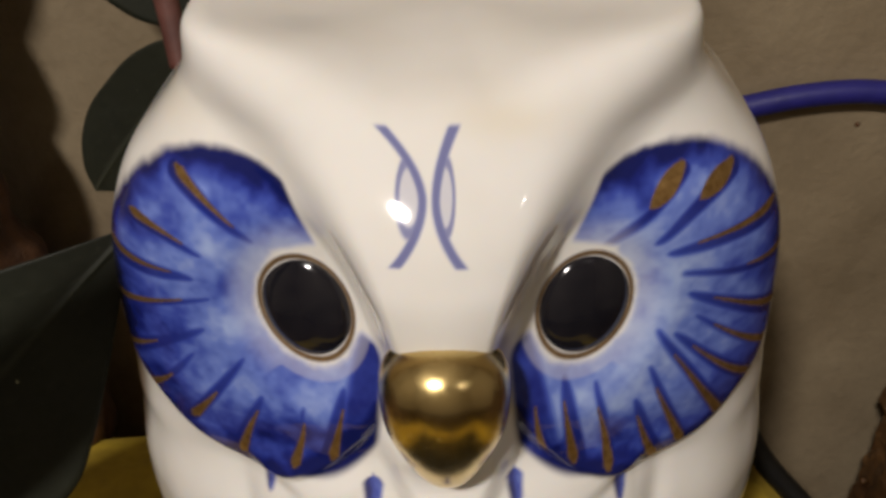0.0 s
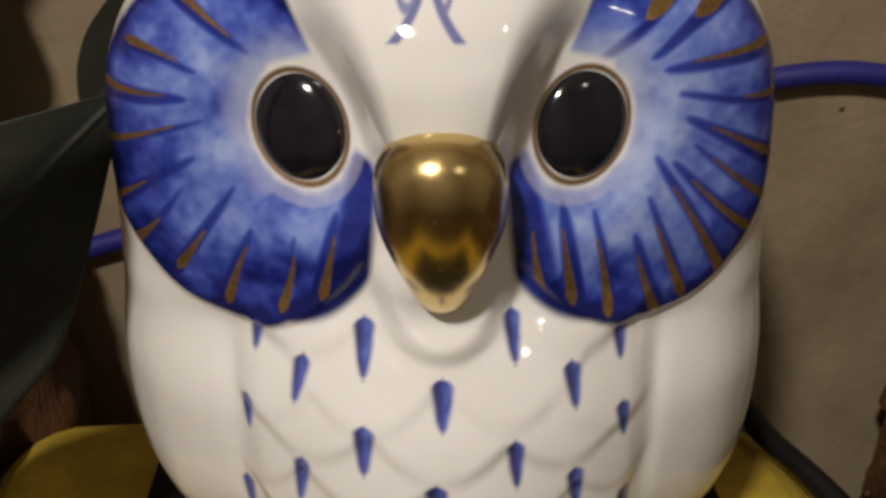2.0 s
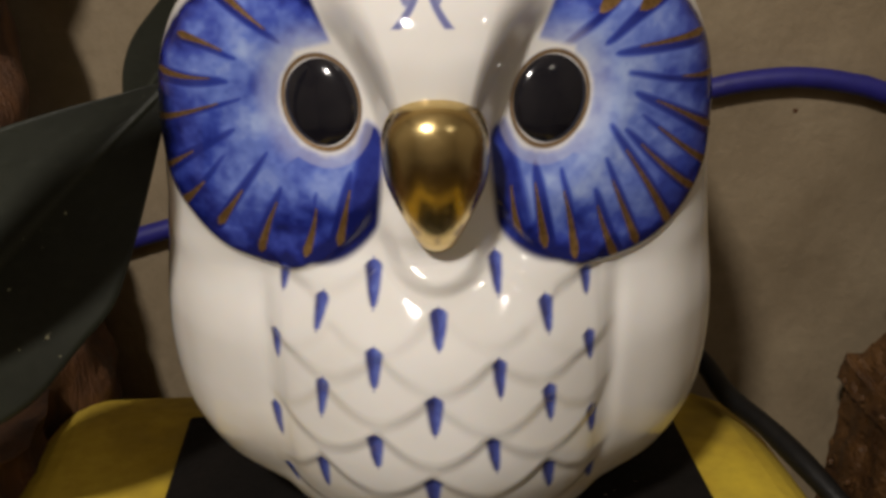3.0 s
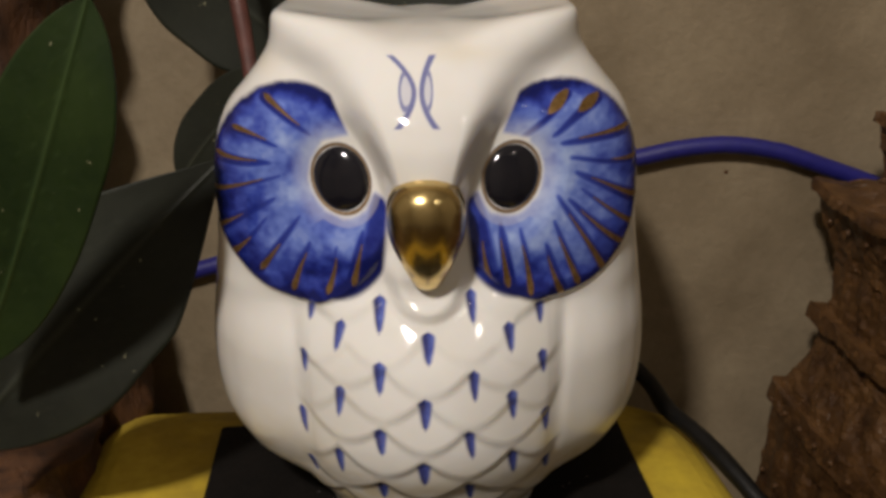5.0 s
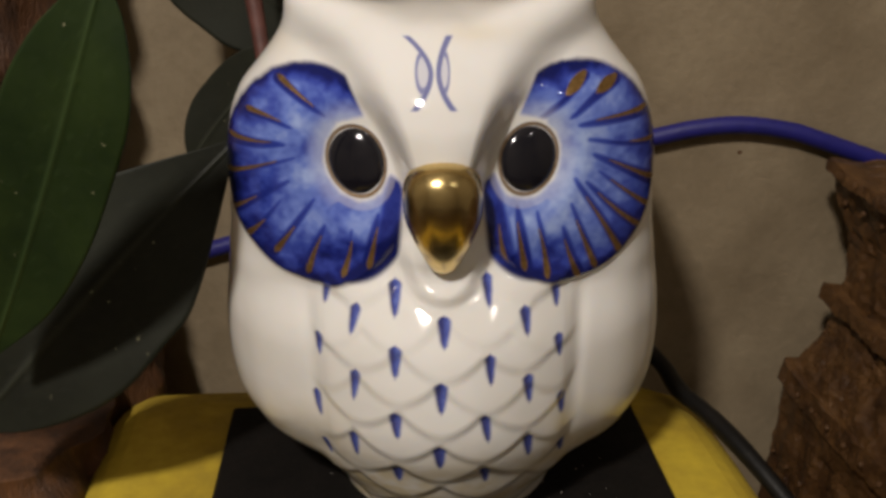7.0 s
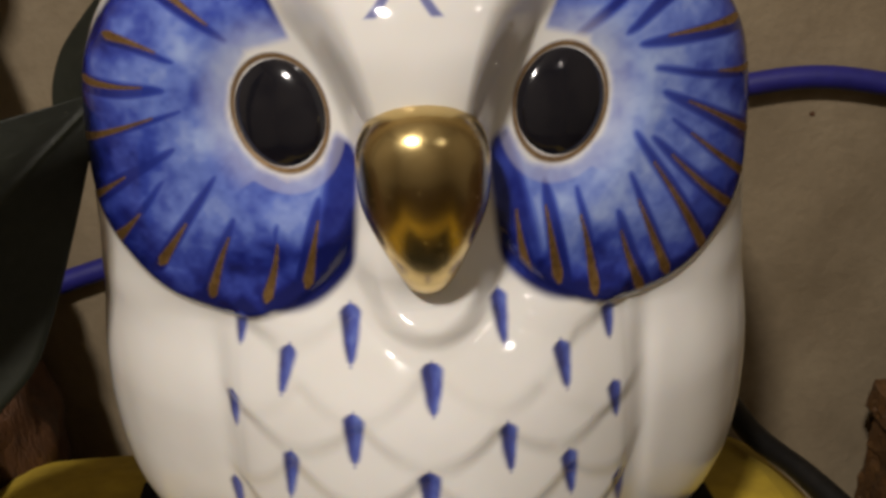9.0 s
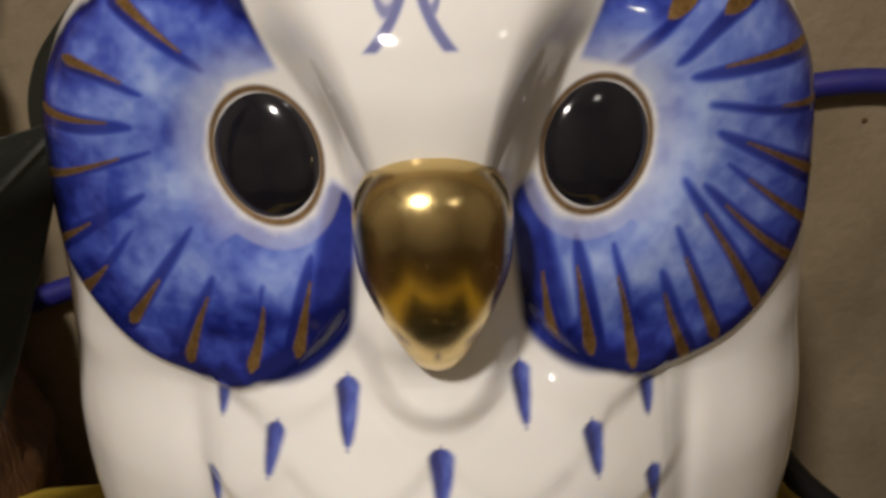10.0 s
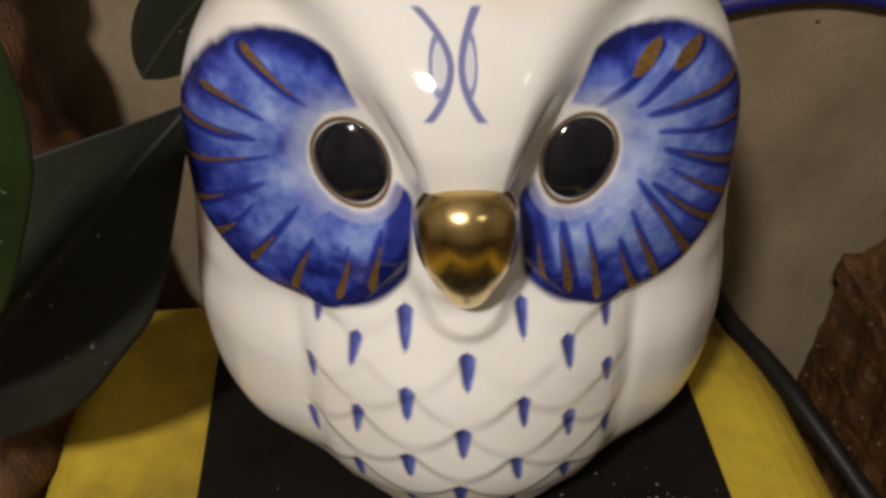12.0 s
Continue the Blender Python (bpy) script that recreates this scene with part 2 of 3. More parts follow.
def feathers(x, z):
    """Relief of the overlapping breast feathers, laid from the lowest row to the highest."""
    h = np.zeros_like(x)
    lobes = sorted([(top, cx) for cx, top, _, _ in MARKS] + [(57.5, -20), (57.5, 19), (57.5, 0), (-1.5, -20), (-1.5, -1.5), (-1.5, 18), (-8.5, -11), (-8.5, 8)])
    for top, cx in lobes:
        u = (x - cx) / (10.4 if abs(cx) < 25 else 8.5)
        low = top - 12.8 + 6.6 * np.abs(u) ** 1.75
        inside = step(-2.3, 1.5, z - low) * step(1.12, 0.92, np.abs(u)) * (z < top + 4)
        rise = 1.05 * np.clip(1 - (z - low) / 12, 0, 1) ** 1.1 + 0.3 * (1 - u * u)
        h = h * (1 - inside) + rise * inside
    return h


def owl_arrays():
    cols_front, cols_back, rows, cap = 640, 90, 640, 80
    th = np.concatenate([np.linspace(-2.0, 2.0, cols_front), np.linspace(2.0, 2 * math.pi - 2.0, cols_back + 2)[1:-1]])
    n_cols = len(th)
    s = np.linspace(0, 1, rows)[:, None]
    side = np.abs(np.sin(th))[None, :]
    front = np.clip(np.cos(th), 0, 1)[None, :]
    # the rim of the head: low in the middle of the brow, high at the ear tips
    rim = 103.2 + 6.9 * step(0.25, 0.95, side) + 2.2 * (np.cos(th) < 0)[None, :] * (1 - side)
    z = -20 + s * (rim + 20)
    w = curve(z, (-20, 28.5), (-16, 29.5), (-13.5, 31.4), (-11, 34.4), (-8.5, 38.5), (-6, 43), (-2, 48.4), (2.5, 51.6), (8, 53.8), (14, 54.8), (22, 55.2), (33, 54.4), (45, 52.6), (54, 50.8), (62, 50), (75, 49.4), (82, 48.2), (88, 45.6), (93, 41.6), (98, 37.8), (102, 35.4), (106, 35.0), (112, 35.4))
    d = curve(z, (-20, 29.5), (-14, 32), (-6, 36), (0, 38.8), (8, 43), (15, 44.8), (22, 45), (30, 44), (37, 42), (44, 37.6), (50, 33.2), (60, 32.8), (72, 32), (85, 30.2), (90, 28.6), (95, 25.5), (100, 22.4), (112, 21))
    back = curve(z, (-20, 24), (-8, 34), (10, 42), (40, 44), (80, 40), (100, 30), (112, 27))
    p = curve(z, (-20, 2.1), (30, 2.2), (44, 2.6), (52, 3.6), (75, 4.2), (95, 4.0), (104, 4.5), (112, 4.5))
    sn, cs = np.sin(th)[None, :], np.cos(th)[None, :]
    depth = np.where(cs > 0, d, back)
    r = ((np.abs(sn) / w) ** p + (np.abs(cs) / depth) ** p) ** (-1 / p)
    x, y = r * sn, YC - r * cs
    face = step(0.0, 0.35, front)
    # the breast is keeled, the wings stand off it with a groove between
    breast = step(52, 44, z) * step(-20, -4, z)
    y = y + face * breast * 2.2 * np.clip(np.abs(x) / 22, 0, 1.25) ** 2 * step(46, 30, np.abs(x))
    groove = np.exp(-((np.abs(x) - 29.5 - 0.06 * (z - 25)) / 2.3) ** 2) * step(50, 38, z) * step(-8, 4, z)
    y = y + face * 0.9 * groove
    mid = step(31.5, 26.5, np.abs(x))
    y = y - face * mid * feathers(x, z) * step(53, 47, z)
    # the chin under the beak
    chin = np.hypot(x / 9.2, (z - 55) / 9.4)
    y = y - face * 2.8 * step(1.12, 0.70, chin) * step(62, 54, z)
    # the brow: a broad V that runs from the ear tips to the beak
    b = brow_half(z)
    u = np.abs(x) / b
    lift = curve(z, (50, 0), (62, 4.0), (68, 6.5), (72, 8.0), (80, 10.0), (84, 10.5), (88, 10.2), (94, 9.2), (98, 9.0), (102, 8.2), (106, 5.5), (112, 3.0))
    brow = step(1.32, 0.58, u) * (1 - 0.26 * np.clip(u, 0, 1) ** 2)
    y = y - face * lift * brow
    # eye sockets, the discs' slight dish and lip
    eu, ev = eye_frame(x, z)
    er = np.hypot(eu, ev)
    dr = np.hypot((np.abs(x) - DISC_AT[0]) / DISC_SIZE[0], (z - DISC_AT[1]) / DISC_SIZE[1])
    y = y + face * 0.5 * step(2.4, 0.9, er) * (1 - brow)
    y = y - face * 1.05 * step(1.03, 0.95, dr) * step(0.1, 0.9, dr) * (1 - step(2.3, 1.0, u))
    # the whole face is rounded from side to side, with the eyes set into it
    bulge = curve(z, (-20, 4), (-8, 6), (10, 7.4), (30, 8.2), (45, 9.2), (60, 8.8), (75, 8.2), (88, 6.6), (101, 5.0), (112, 3.4))
    y = y - face * bulge * (1 - np.clip(np.abs(x) / 48, 0, 1) ** 2) ** 1.5
    y = y + face * 2.4 * step(2.1, 0.7, er)
    # the forehead is fullest under the brow line
    y = y - face * 1.1 * brow * np.exp(-((z - 94.5) / 4.8) ** 2)
    # soft waviness of the cast
    y = y - 0.12 * (clouds(x / 9 + 20, z / 9 + 20, 5) - 0.5)
    # the dished top of the head
    t = np.linspace(1, 0, cap + 1)[1:][:, None]
    rx, ry, rz = x[-1][None, :], y[-1][None, :], z[-1][None, :]
    cx, cy = rx * t, 30 + (ry - 30) * t
    cz = rz * t ** 2.6 + (1 - t ** 2.6) * 105.4
    x, y, z = np.vstack([x, cx]), np.vstack([y, cy]), np.vstack([z, cz])
    # round off the rim
    lo, hi = rows - 110, rows + 40
    reach = 30
    kernel = np.exp(-0.5 * (np.arange(-reach, reach + 1) / 11.0) ** 2)
    kernel /= kernel.sum()
    fade = step(lo, rows - 35, np.arange(lo, hi)) * step(hi, rows + 15, np.arange(lo, hi))
    for a in (x, y, z):
        soft_a = sum(k * a[lo + o:hi + o] for k, o in zip(kernel, range(-reach, reach + 1)) if hi + o <= len(a)) / sum(k for k, o in zip(kernel, range(-reach, reach + 1)) if hi + o <= len(a))
        a[lo:hi] = a[lo:hi] * (1 - fade[:, None]) + soft_a * fade[:, None]
    return x, y, z, rows, n_cols


# brush strokes on the discs: rim end, inner end
STROKES = (
    (-34.8, 91.8, -25.6, 85.4), (-42.2, 84.7, -33.0, 82.3), (-47.1, 78.2, -35.0, 78.3), (-49.0, 69.2, -33.3, 75.0), (-48.6, 60.0, -34.5, 69.4), (-44.2, 55.5, -35.8, 64.8),
    (-37.3, 53.2, -28.4, 65.5), (-30.1, 49.4, -25.7, 60.1), (-22.1, 50.0, -19.6, 59.5), (-16.3, 52.2, -13.7, 63.1),
    (30.6, 91.9, 21.1, 83.9), (37.7, 90.5, 28.3, 84.3), (45.4, 83.1, 31.0, 82.2), (47.9, 75.7, 33.3, 78.5), (48.8, 65.8, 34.1, 74.5), (47.5, 60.0, 35.1, 70.4),
    (44.6, 56.4, 32.2, 68.2), (40.2, 51.0, 29.5, 68.3), (34.0, 49.0, 28.1, 63.2), (30.2, 47.0, 26.0, 58.8), (22.8, 49.0, 20.1, 62.2), (17.7, 51.3, 15.6, 63.9), (13.6, 52.0, 11.8, 63.7))


def owl_paint(x, y, z):
    """The painter's work: blue coverage, its tone, gold and stains, from 0 to 1."""
    ax = np.abs(x)
    is_front = step(30, 24, y)
    eu, ev = eye_frame(x, z)
    er = np.hypot(eu, ev)
    dx, dz = (ax - DISC_AT[0]) / DISC_SIZE[0], (z - DISC_AT[1]) / DISC_SIZE[1]
    dr = np.hypot(dx, dz)
    wob = 0.03 * (clouds(x / 3 + 40, z / 3, 11) - 0.5)
    disc = step(1.015, 0.965, dr + wob)
    # the open inner side: bare brow above the eye, the tongue beside the beak below it
    edge_up = ax - (16.6 + 0.42 * (z - 84.5))
    upper = step(-0.5, 0.5, edge_up) * step(83.5, 85.0, z + 0.25 * (ax - 17))
    lower = step(-0.6, 0.6, ax - 22.5)
    tongue = step(-0.7, 0.7, ax - (8.2 + 0.10 * (70 - z))) * step(73.2, 71.6, z + np.abs(ax - 11) * 0.5)
    tongue = tongue * step(1.07, 0.97, np.hypot((ax - 20.5) / 12.8, (z - 64) / 15.2))
    cover = np.maximum(disc * np.maximum(upper, np.maximum(lower, (z < 73) * step(-0.4, 0.4, ax - 13))), tongue)
    halo = step(1.03, 1.24, er + 0.12 * (clouds(x / 2 + 9, z / 2, 21) - 0.5))
    inner_side = np.maximum(halo, step(0.2, -0.3, dx) * step(83, 86, z))
    blue = cover * np.maximum(inner_side * (0.72 + 0.28 * step(1.2, 1.9, er)), tongue * step(1.25, 1.45, er))
    # tone: pale near the eye, deep at the rim, broken into washes and streaks
    phi = np.arctan2(ev, eu)
    ang = np.arctan2(dz, dx)
    far = np.clip((er - 1.3) / (1.3 + 2.2 * np.clip(dx + 0.35, 0, 1)), 0, 1.3)
    wash = 0.6 * clouds(x / 6 + 7, z / 6 + 31, 31) + 0.4 * clouds(x / 2.6 + 17, z / 2.6 + 3, 37)
    streak = lattice_noise(phi * 5 + 50, er * 0.9 + 10 * (x > 0), 41)
    tone = 0.17 + 0.09 * (x < 0) + 0.36 * step(0.3, 1.05, far) + 1.1 * (wash - 0.5) + 0.30 * (streak - 0.5) * step(0.4, 0.9, far)
    tone = tone + 0.40 * step(0.80, 1.0, dr)
    tone = tone + 0.24 * step(82, 88, z) * step(0.35, -0.2, dx)
    tone = np.maximum(tone, tongue * step(17.0, 14.5, ax + 0.25 * (z - 56)) * (0.72 + 0.4 * (wash - 0.5)))
    gold = np.zeros_like(x)
    for k, (ox, oz, ix, iz) in enumerate(STROKES):
        near = 26.0
        here = np.hypot(x - ox, z - oz) < near
        hx, hz = x[here], z[here]
        run = math.hypot(ix - ox, iz - oz)
        side = (-(iz - oz) / run, (ix - ox) / run)
        # a slight bow along the stroke
        along = np.clip(((hx - ox) * (ix - ox) + (hz - oz) * (iz - oz)) / run ** 2, 0, 1)
        bow = 0.35 * math.sin(2.1 * k) * np.sin(math.pi * along)
        bx, bz = hx - bow * side[0], hz - bow * side[1]
        fat = 1.15 if k in (10, 11) else 0.66 if oz < 56 else 0.52
        reach = 0.46 if k in (10, 11, 13) else 0.55 if k in (4, 5, 6) else 0.85
        dist, u = segment(bx, bz, (ox, oz), (ox + reach * (ix - ox), oz + reach * (iz - oz)))
        belly = np.sin(math.pi * np.clip(u * 0.92 + 0.08, 0, 1)) ** 0.7 if k in (10, 11) else np.clip(1 - u, 0, 1) ** 1.1 * step(-0.06, 0.10, u)
        gold[here] = np.maximum(gold[here], step(0.14, -0.10, dist - fat * belly - 0.10))
        # the dark blue brush line that it follows, a little to one side
        shift = 0.55 if ox > 0 else -0.45
        dist2, u2 = segment(bx - shift * abs(side[0]), bz - shift * side[1], (ox, oz), (ix + 0.12 * (ix - ox), iz + 0.12 * (iz - oz)))
        w2 = (1.0 + 0.45 * math.sin(3.7 * k)) * (1 - u2) ** 0.5 + 0.20
        dark = step(0.8, -0.5, dist2 - w2) * (1.0 - 0.30 * u2)
        tone[here] = np.maximum(tone[here], dark * (0.90 + 0.25 * (wash[here] - 0.5)))
    ring = step(0.045, -0.03, np.abs(er - 1.02) - 0.04)
    gold = np.maximum(gold * disc, ring)
    blue = np.maximum(blue, gold * (1 - ring) * 0.9)
    # the two signs on the forehead
    for sign, at, up, down, loop_at, loop_w in ((-1, -2.1, 4.9, 3.3, -3.7, 1.35), (1, -0.5, 2.2, 2.9, 0.6, 1.0)):
        arc = (z - 94.6) / 6.5
        line = at + sign * (up * np.clip(arc, 0, 1.1) ** 1.8 + down * np.clip(-arc, 0, 1.1) ** 1.8)
        lean = np.sqrt(1 + (0.5 * arc) ** 2)
        sig = step(0.32, -0.25, np.abs(x - line) / lean - 0.50 - 0.12 * np.abs(arc)) * step(1.06, 0.98, np.abs(arc))
        oval = np.hypot((x - loop_at) / loop_w, (z - 94.9) / 3.3)
        sig2 = step(0.36, 0.08, np.abs(oval - 1)) * step(-0.5, 0.3, sign * (x - line)) * 0.9
        fill = step(1.0, 0.8, oval) * 0.30
        both = np.maximum(np.maximum(sig, sig2), fill)
        tone = np.where(both > 0.03, 0.32 + 0.33 * both, tone)
        blue = np.maximum(blue, both * 0.8)
    # wedge marks on the breast feathers
    for k, (cx, top, length, lean) in enumerate(MARKS):
        v = (top + 0.4 - z) / (length + 0.8)
        w = (1.42 - (0.45 if abs(cx) > 23 else 0)) * (1 + 0.16 * math.sin(2.7 * k)) * np.clip(1 - v, 0, 1) ** 0.42 * np.clip(v / 0.14, 0, 1) ** 0.5
        off = x - cx - lean * v
        rag = 0.22 * (clouds(x * 1.1 + k, z * 0.8, 83) - 0.5)
        m = step(0.52, -0.42, np.abs(off) - w + rag) * ((v > -0.06) & (v < 1.08))
        # the brush leaves a darker edge on one side and a paler pool
        inner = 0.50 + 0.34 * step(0.5, -0.7, off + 0.15 * math.sin(1.9 * k)) + 0.35 * (clouds(x * 0.9 + k, z * 0.5, 81) - 0.5)
        tone = np.where(m > 0.02, inner, tone)
        blue = np.maximum(blue, m * 0.95)
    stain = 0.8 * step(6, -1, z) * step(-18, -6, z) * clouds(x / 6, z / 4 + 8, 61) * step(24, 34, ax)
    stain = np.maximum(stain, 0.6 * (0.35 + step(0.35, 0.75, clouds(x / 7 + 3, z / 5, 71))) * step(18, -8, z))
    stain = np.maximum(stain, 0.22 * np.exp(-(((x - 8) / 7) ** 2 + ((z - 101.5) / 1.8) ** 2)) + 0.18 * np.exp(-(((x + 38) / 8) ** 2 + ((z - 98) / 3) ** 2)))
    return blue * is_front, np.clip(tone, 0, 0.93), gold * is_front, np.clip(stain, 0, 1) * (1 - blue)


def build_owl():
    x, y, z, rows, n = owl_arrays()
    blue, tone, gold, stain = owl_paint(x, y, z)
    blue[rows:], gold[rows:] = 0, 0
    total = x.shape[0]
    verts = [np.stack([x, y, z], -1).reshape(-1, 3)]
    i, j = np.meshgrid(np.arange(total - 1), np.arange(n), indexing="ij")
    j2 = (j + 1) % n
    quads = [np.stack([i * n + j, i * n + j2, (i + 1) * n + j2, (i + 1) * n + j], -1).reshape(-1, 4)]
    slots = [np.zeros(len(quads[0]), int)]
    count = total * n

    def grid(px, py, pz, slot):
        nonlocal count
        a, b = px.shape
        verts.append(np.stack([px, py, pz], -1).reshape(-1, 3))
        gi, gj = np.meshgrid(np.arange(a - 1), np.arange(b - 1), indexing="ij")
        quads.append(count + np.stack([gi * b + gj, gi * b + gj + 1, (gi + 1) * b + gj + 1, (gi + 1) * b + gj], -1).reshape(-1, 4))
        slots.append(np.full(len(quads[-1]), slot))
        count += a * b

    # the eyes: domes of black glaze
    rr, aa = np.meshgrid(np.linspace(0, 1, 24), np.linspace(0, 2 * math.pi, 73), indexing="ij")
    eu, ev = eye_frame(x, z)
    near = (np.hypot(eu, ev) < 1.1) & (y < 20) & (np.arange(total) < rows)[:, None]
    for sign in (-1, 1):
        c, s = math.cos(EYE_LEAN), math.sin(EYE_LEAN)
        pick = near & (x * sign > 0)
        fit_y = np.linalg.lstsq(np.stack([x[pick], z[pick], np.ones(pick.sum())], -1), y[pick], rcond=None)[0]
        a, b = 1.01 * rr * EYE_SIZE[0] * np.cos(aa), 1.01 * rr * EYE_SIZE[1] * np.sin(aa)
        ex, ez = a * c + b * s, -a * s + b * c
        px, pz = sign * (EYE_AT[0] + ex), EYE_AT[1] + ez
        grid(px, fit_y[0] * px + fit_y[1] * pz + fit_y[2] + 0.8 - 2.6 * np.sqrt(np.clip(1 - rr * rr, 0, 1)), pz, 2)
    # the beak
    uu, vv = np.meshgrid(np.linspace(0, 1, 90), np.linspace(0, 2 * math.pi, 121), indexing="ij")
    bz = 78.4 - 26.2 * uu
    top = np.clip(1 - np.clip((0.40 - uu) / 0.40, 0, 1) ** 3.4, 0, 1) ** 0.5
    low = curve(uu, (0, 1.0), (0.33, 1.0), (0.5, 0.95), (0.64, 0.80), (0.79, 0.58), (0.9, 0.40), (0.96, 0.26), (1.0, 0.0))
    wide = 8.4 * top * low
    deep = 8.6 * top * np.clip(1 - np.clip((uu - 0.30) / 0.70, 0, 1) ** 2.2, 0, 1) ** 0.62
    by = -16.6 + 1.6 * uu
    cosv = np.cos(vv)
    grid(wide * np.sin(vv), by - deep * np.sign(cosv) * np.abs(cosv) ** 0.9 * np.where(cosv > 0, 1.0, 0.7), bz, 1)

    co = np.concatenate(verts) * 0.001
    # the cast is a little lopsided
    co[:, 0] += np.where(co[:, 0] < 0, -0.0014, 0.0004) * np.clip(np.abs(co[:, 0]) / 0.049, 0, 1.1) ** 3
    faces = np.concatenate(quads)
    me = bpy.data.meshes.new("owl_figurine")
    me.vertices.add(len(co))
    me.vertices.foreach_set("co", co.ravel())
    me.loops.add(faces.size)
    me.loops.foreach_set("vertex_index", faces.ravel())
    me.polygons.add(len(faces))
    me.polygons.foreach_set("loop_start", np.arange(len(faces)) * 4)
    me.polygons.foreach_set("loop_total", np.full(len(faces), 4))
    me.polygons.foreach_set("material_index", np.concatenate(slots))
    me.polygons.foreach_set("use_smooth", np.ones(len(faces), bool))
    me.update(calc_edges=True)
    extra = len(co) - total * n
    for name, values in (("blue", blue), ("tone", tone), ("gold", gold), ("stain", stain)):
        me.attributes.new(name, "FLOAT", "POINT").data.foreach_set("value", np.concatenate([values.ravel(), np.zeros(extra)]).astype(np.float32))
    for m in (GLAZE, GOLD, EYE):
        me.materials.append(m)
    ob = new("owl_figurine", me)
    return tagged(ob, "white glazed porcelain owl figurine painted cobalt blue and gold", "figurine")


build_owl()


# ---- what the owl stands on ----
def yellow_block():
    bm = box_bm(-0.103, 0.091, -0.12, 0.101, TABLE_Z, -0.0235, 0.018, 7)
    bm.transform(pose(0, 0, 0, 0, 0, 6))
    bmesh.ops.subdivide_edges(bm, edges=bm.edges[:], cuts=9, use_grid_fill=True)
    for v in bm.verts:
        if v.co.y > 0.05 and v.co.z > -0.07:
            v.co.z -= 7.5 * (v.co.y - 0.05) ** 2
        v.co += 0.0012 * noise.noise_vector(v.co * 22)
    ob = part("foam_block", bm, YELLOW, None, "", True)
    return tagged(ob, "yellow foam block with rounded corners, grubby on top", "block")


yellow_block()


def black_plate():
    bm = box_bm(-0.0607, 0.0607, -0.09, 0.058, -0.0245, -0.0200, 0.0012, 2)
    bm.transform(pose(-0.0008, 0, 0, 0, 0, 4))
    ob = part("black_plate", bm, BLACK)
    return tagged(ob, "dusty black plastic plate lying on the yellow block", "plate")


black_plate()


def dust():
    """Pale specks of dust on the plate."""
    rng = random.Random(4)
    verts, faces = [], []
    for k in range(70):
        a, r = rng.uniform(0, 6.28), rng.gauss(0, 0.010)
        x, y = (0.041 + r * math.cos(a), -0.004 + 1.6 * r * math.sin(a)) if k < 58 else (rng.uniform(-0.052, 0.05), rng.uniform(-0.05, 0.05))
        q = rng.uniform(0.00012, 0.00034)
        b = len(verts)
        verts += [(x + q, y, -0.0198), (x, y + q, -0.0198), (x - q, y, -0.0198), (x, y - q, -0.0198), (x, y, -0.0198 + q), (x, y, -0.0200)]
        for j in range(4):
            faces += [(b + j, b + (j + 1) % 4, b + 4), (b + (j + 1) % 4, b + j, b + 5)]
    ob = new("dust_specks", mesh_of("dust_specks", verts, faces, DUST, False))
    return tagged(ob, "pale specks of dust on the black plate", "dust", "", "stuff")


DUST = surface("pale_dust", ((0.3, (0.30, 0.28, 0.25)), (0.7, (0.50, 0.47, 0.42))), 300, (0.7, 0.9), 0)
dust()
speck_bm = bmesh.new()
bmesh.ops.create_icosphere(speck_bm, subdivisions=2, radius=0.0008, matrix=pose(0.1012, WALL_Y - 0.0001, 0.0407) @ Matrix.Diagonal((1, 0.4, 0.8, 1)))
part("speck", speck_bm, DRIFT, bpy.data.objects["wall_north"], "small brown speck on the wall", True)


# ---- cords ----
def cord(name, points, radius, material, label, lump=0.0):
    v, f = sweep(points, radius, 18, 90, lump)
    return tagged(new(name, mesh_of(name, v, f, material)), label, "cable")


R = 0.0030
CORD_RUN = ((-0.26, -0.045), (-0.17, -0.019), (-0.100, 0.0035), (-0.076, 0.0105), (-0.02, 0.026), (0.04, 0.041), (0.070, 0.047), (0.085, 0.050), (0.100, 0.051), (0.115, 0.049), (0.128, 0.045), (0.19, 0.022), (0.27, -0.01))
cord("blue_cord", [(x, WALL_Y - R, z) for x, z in CORD_RUN], R, CORD, "dark blue rubber cord running along the beige wall")
cord("black_cable", [(0.03, 0.105, 0.0), (0.057, 0.092, -0.012), (0.069, 0.075, -0.0175), (0.0725, 0.059, -0.0195), (0.0795, 0.042, -0.0205), (0.090, 0.020, -0.027), (0.113, -0.015, -0.05), (0.14, -0.05, -0.08), (0.16, -0.07, -0.108)],
     0.0027, CABLE, "scuffed black cable lying over the block's edge", 0.12)


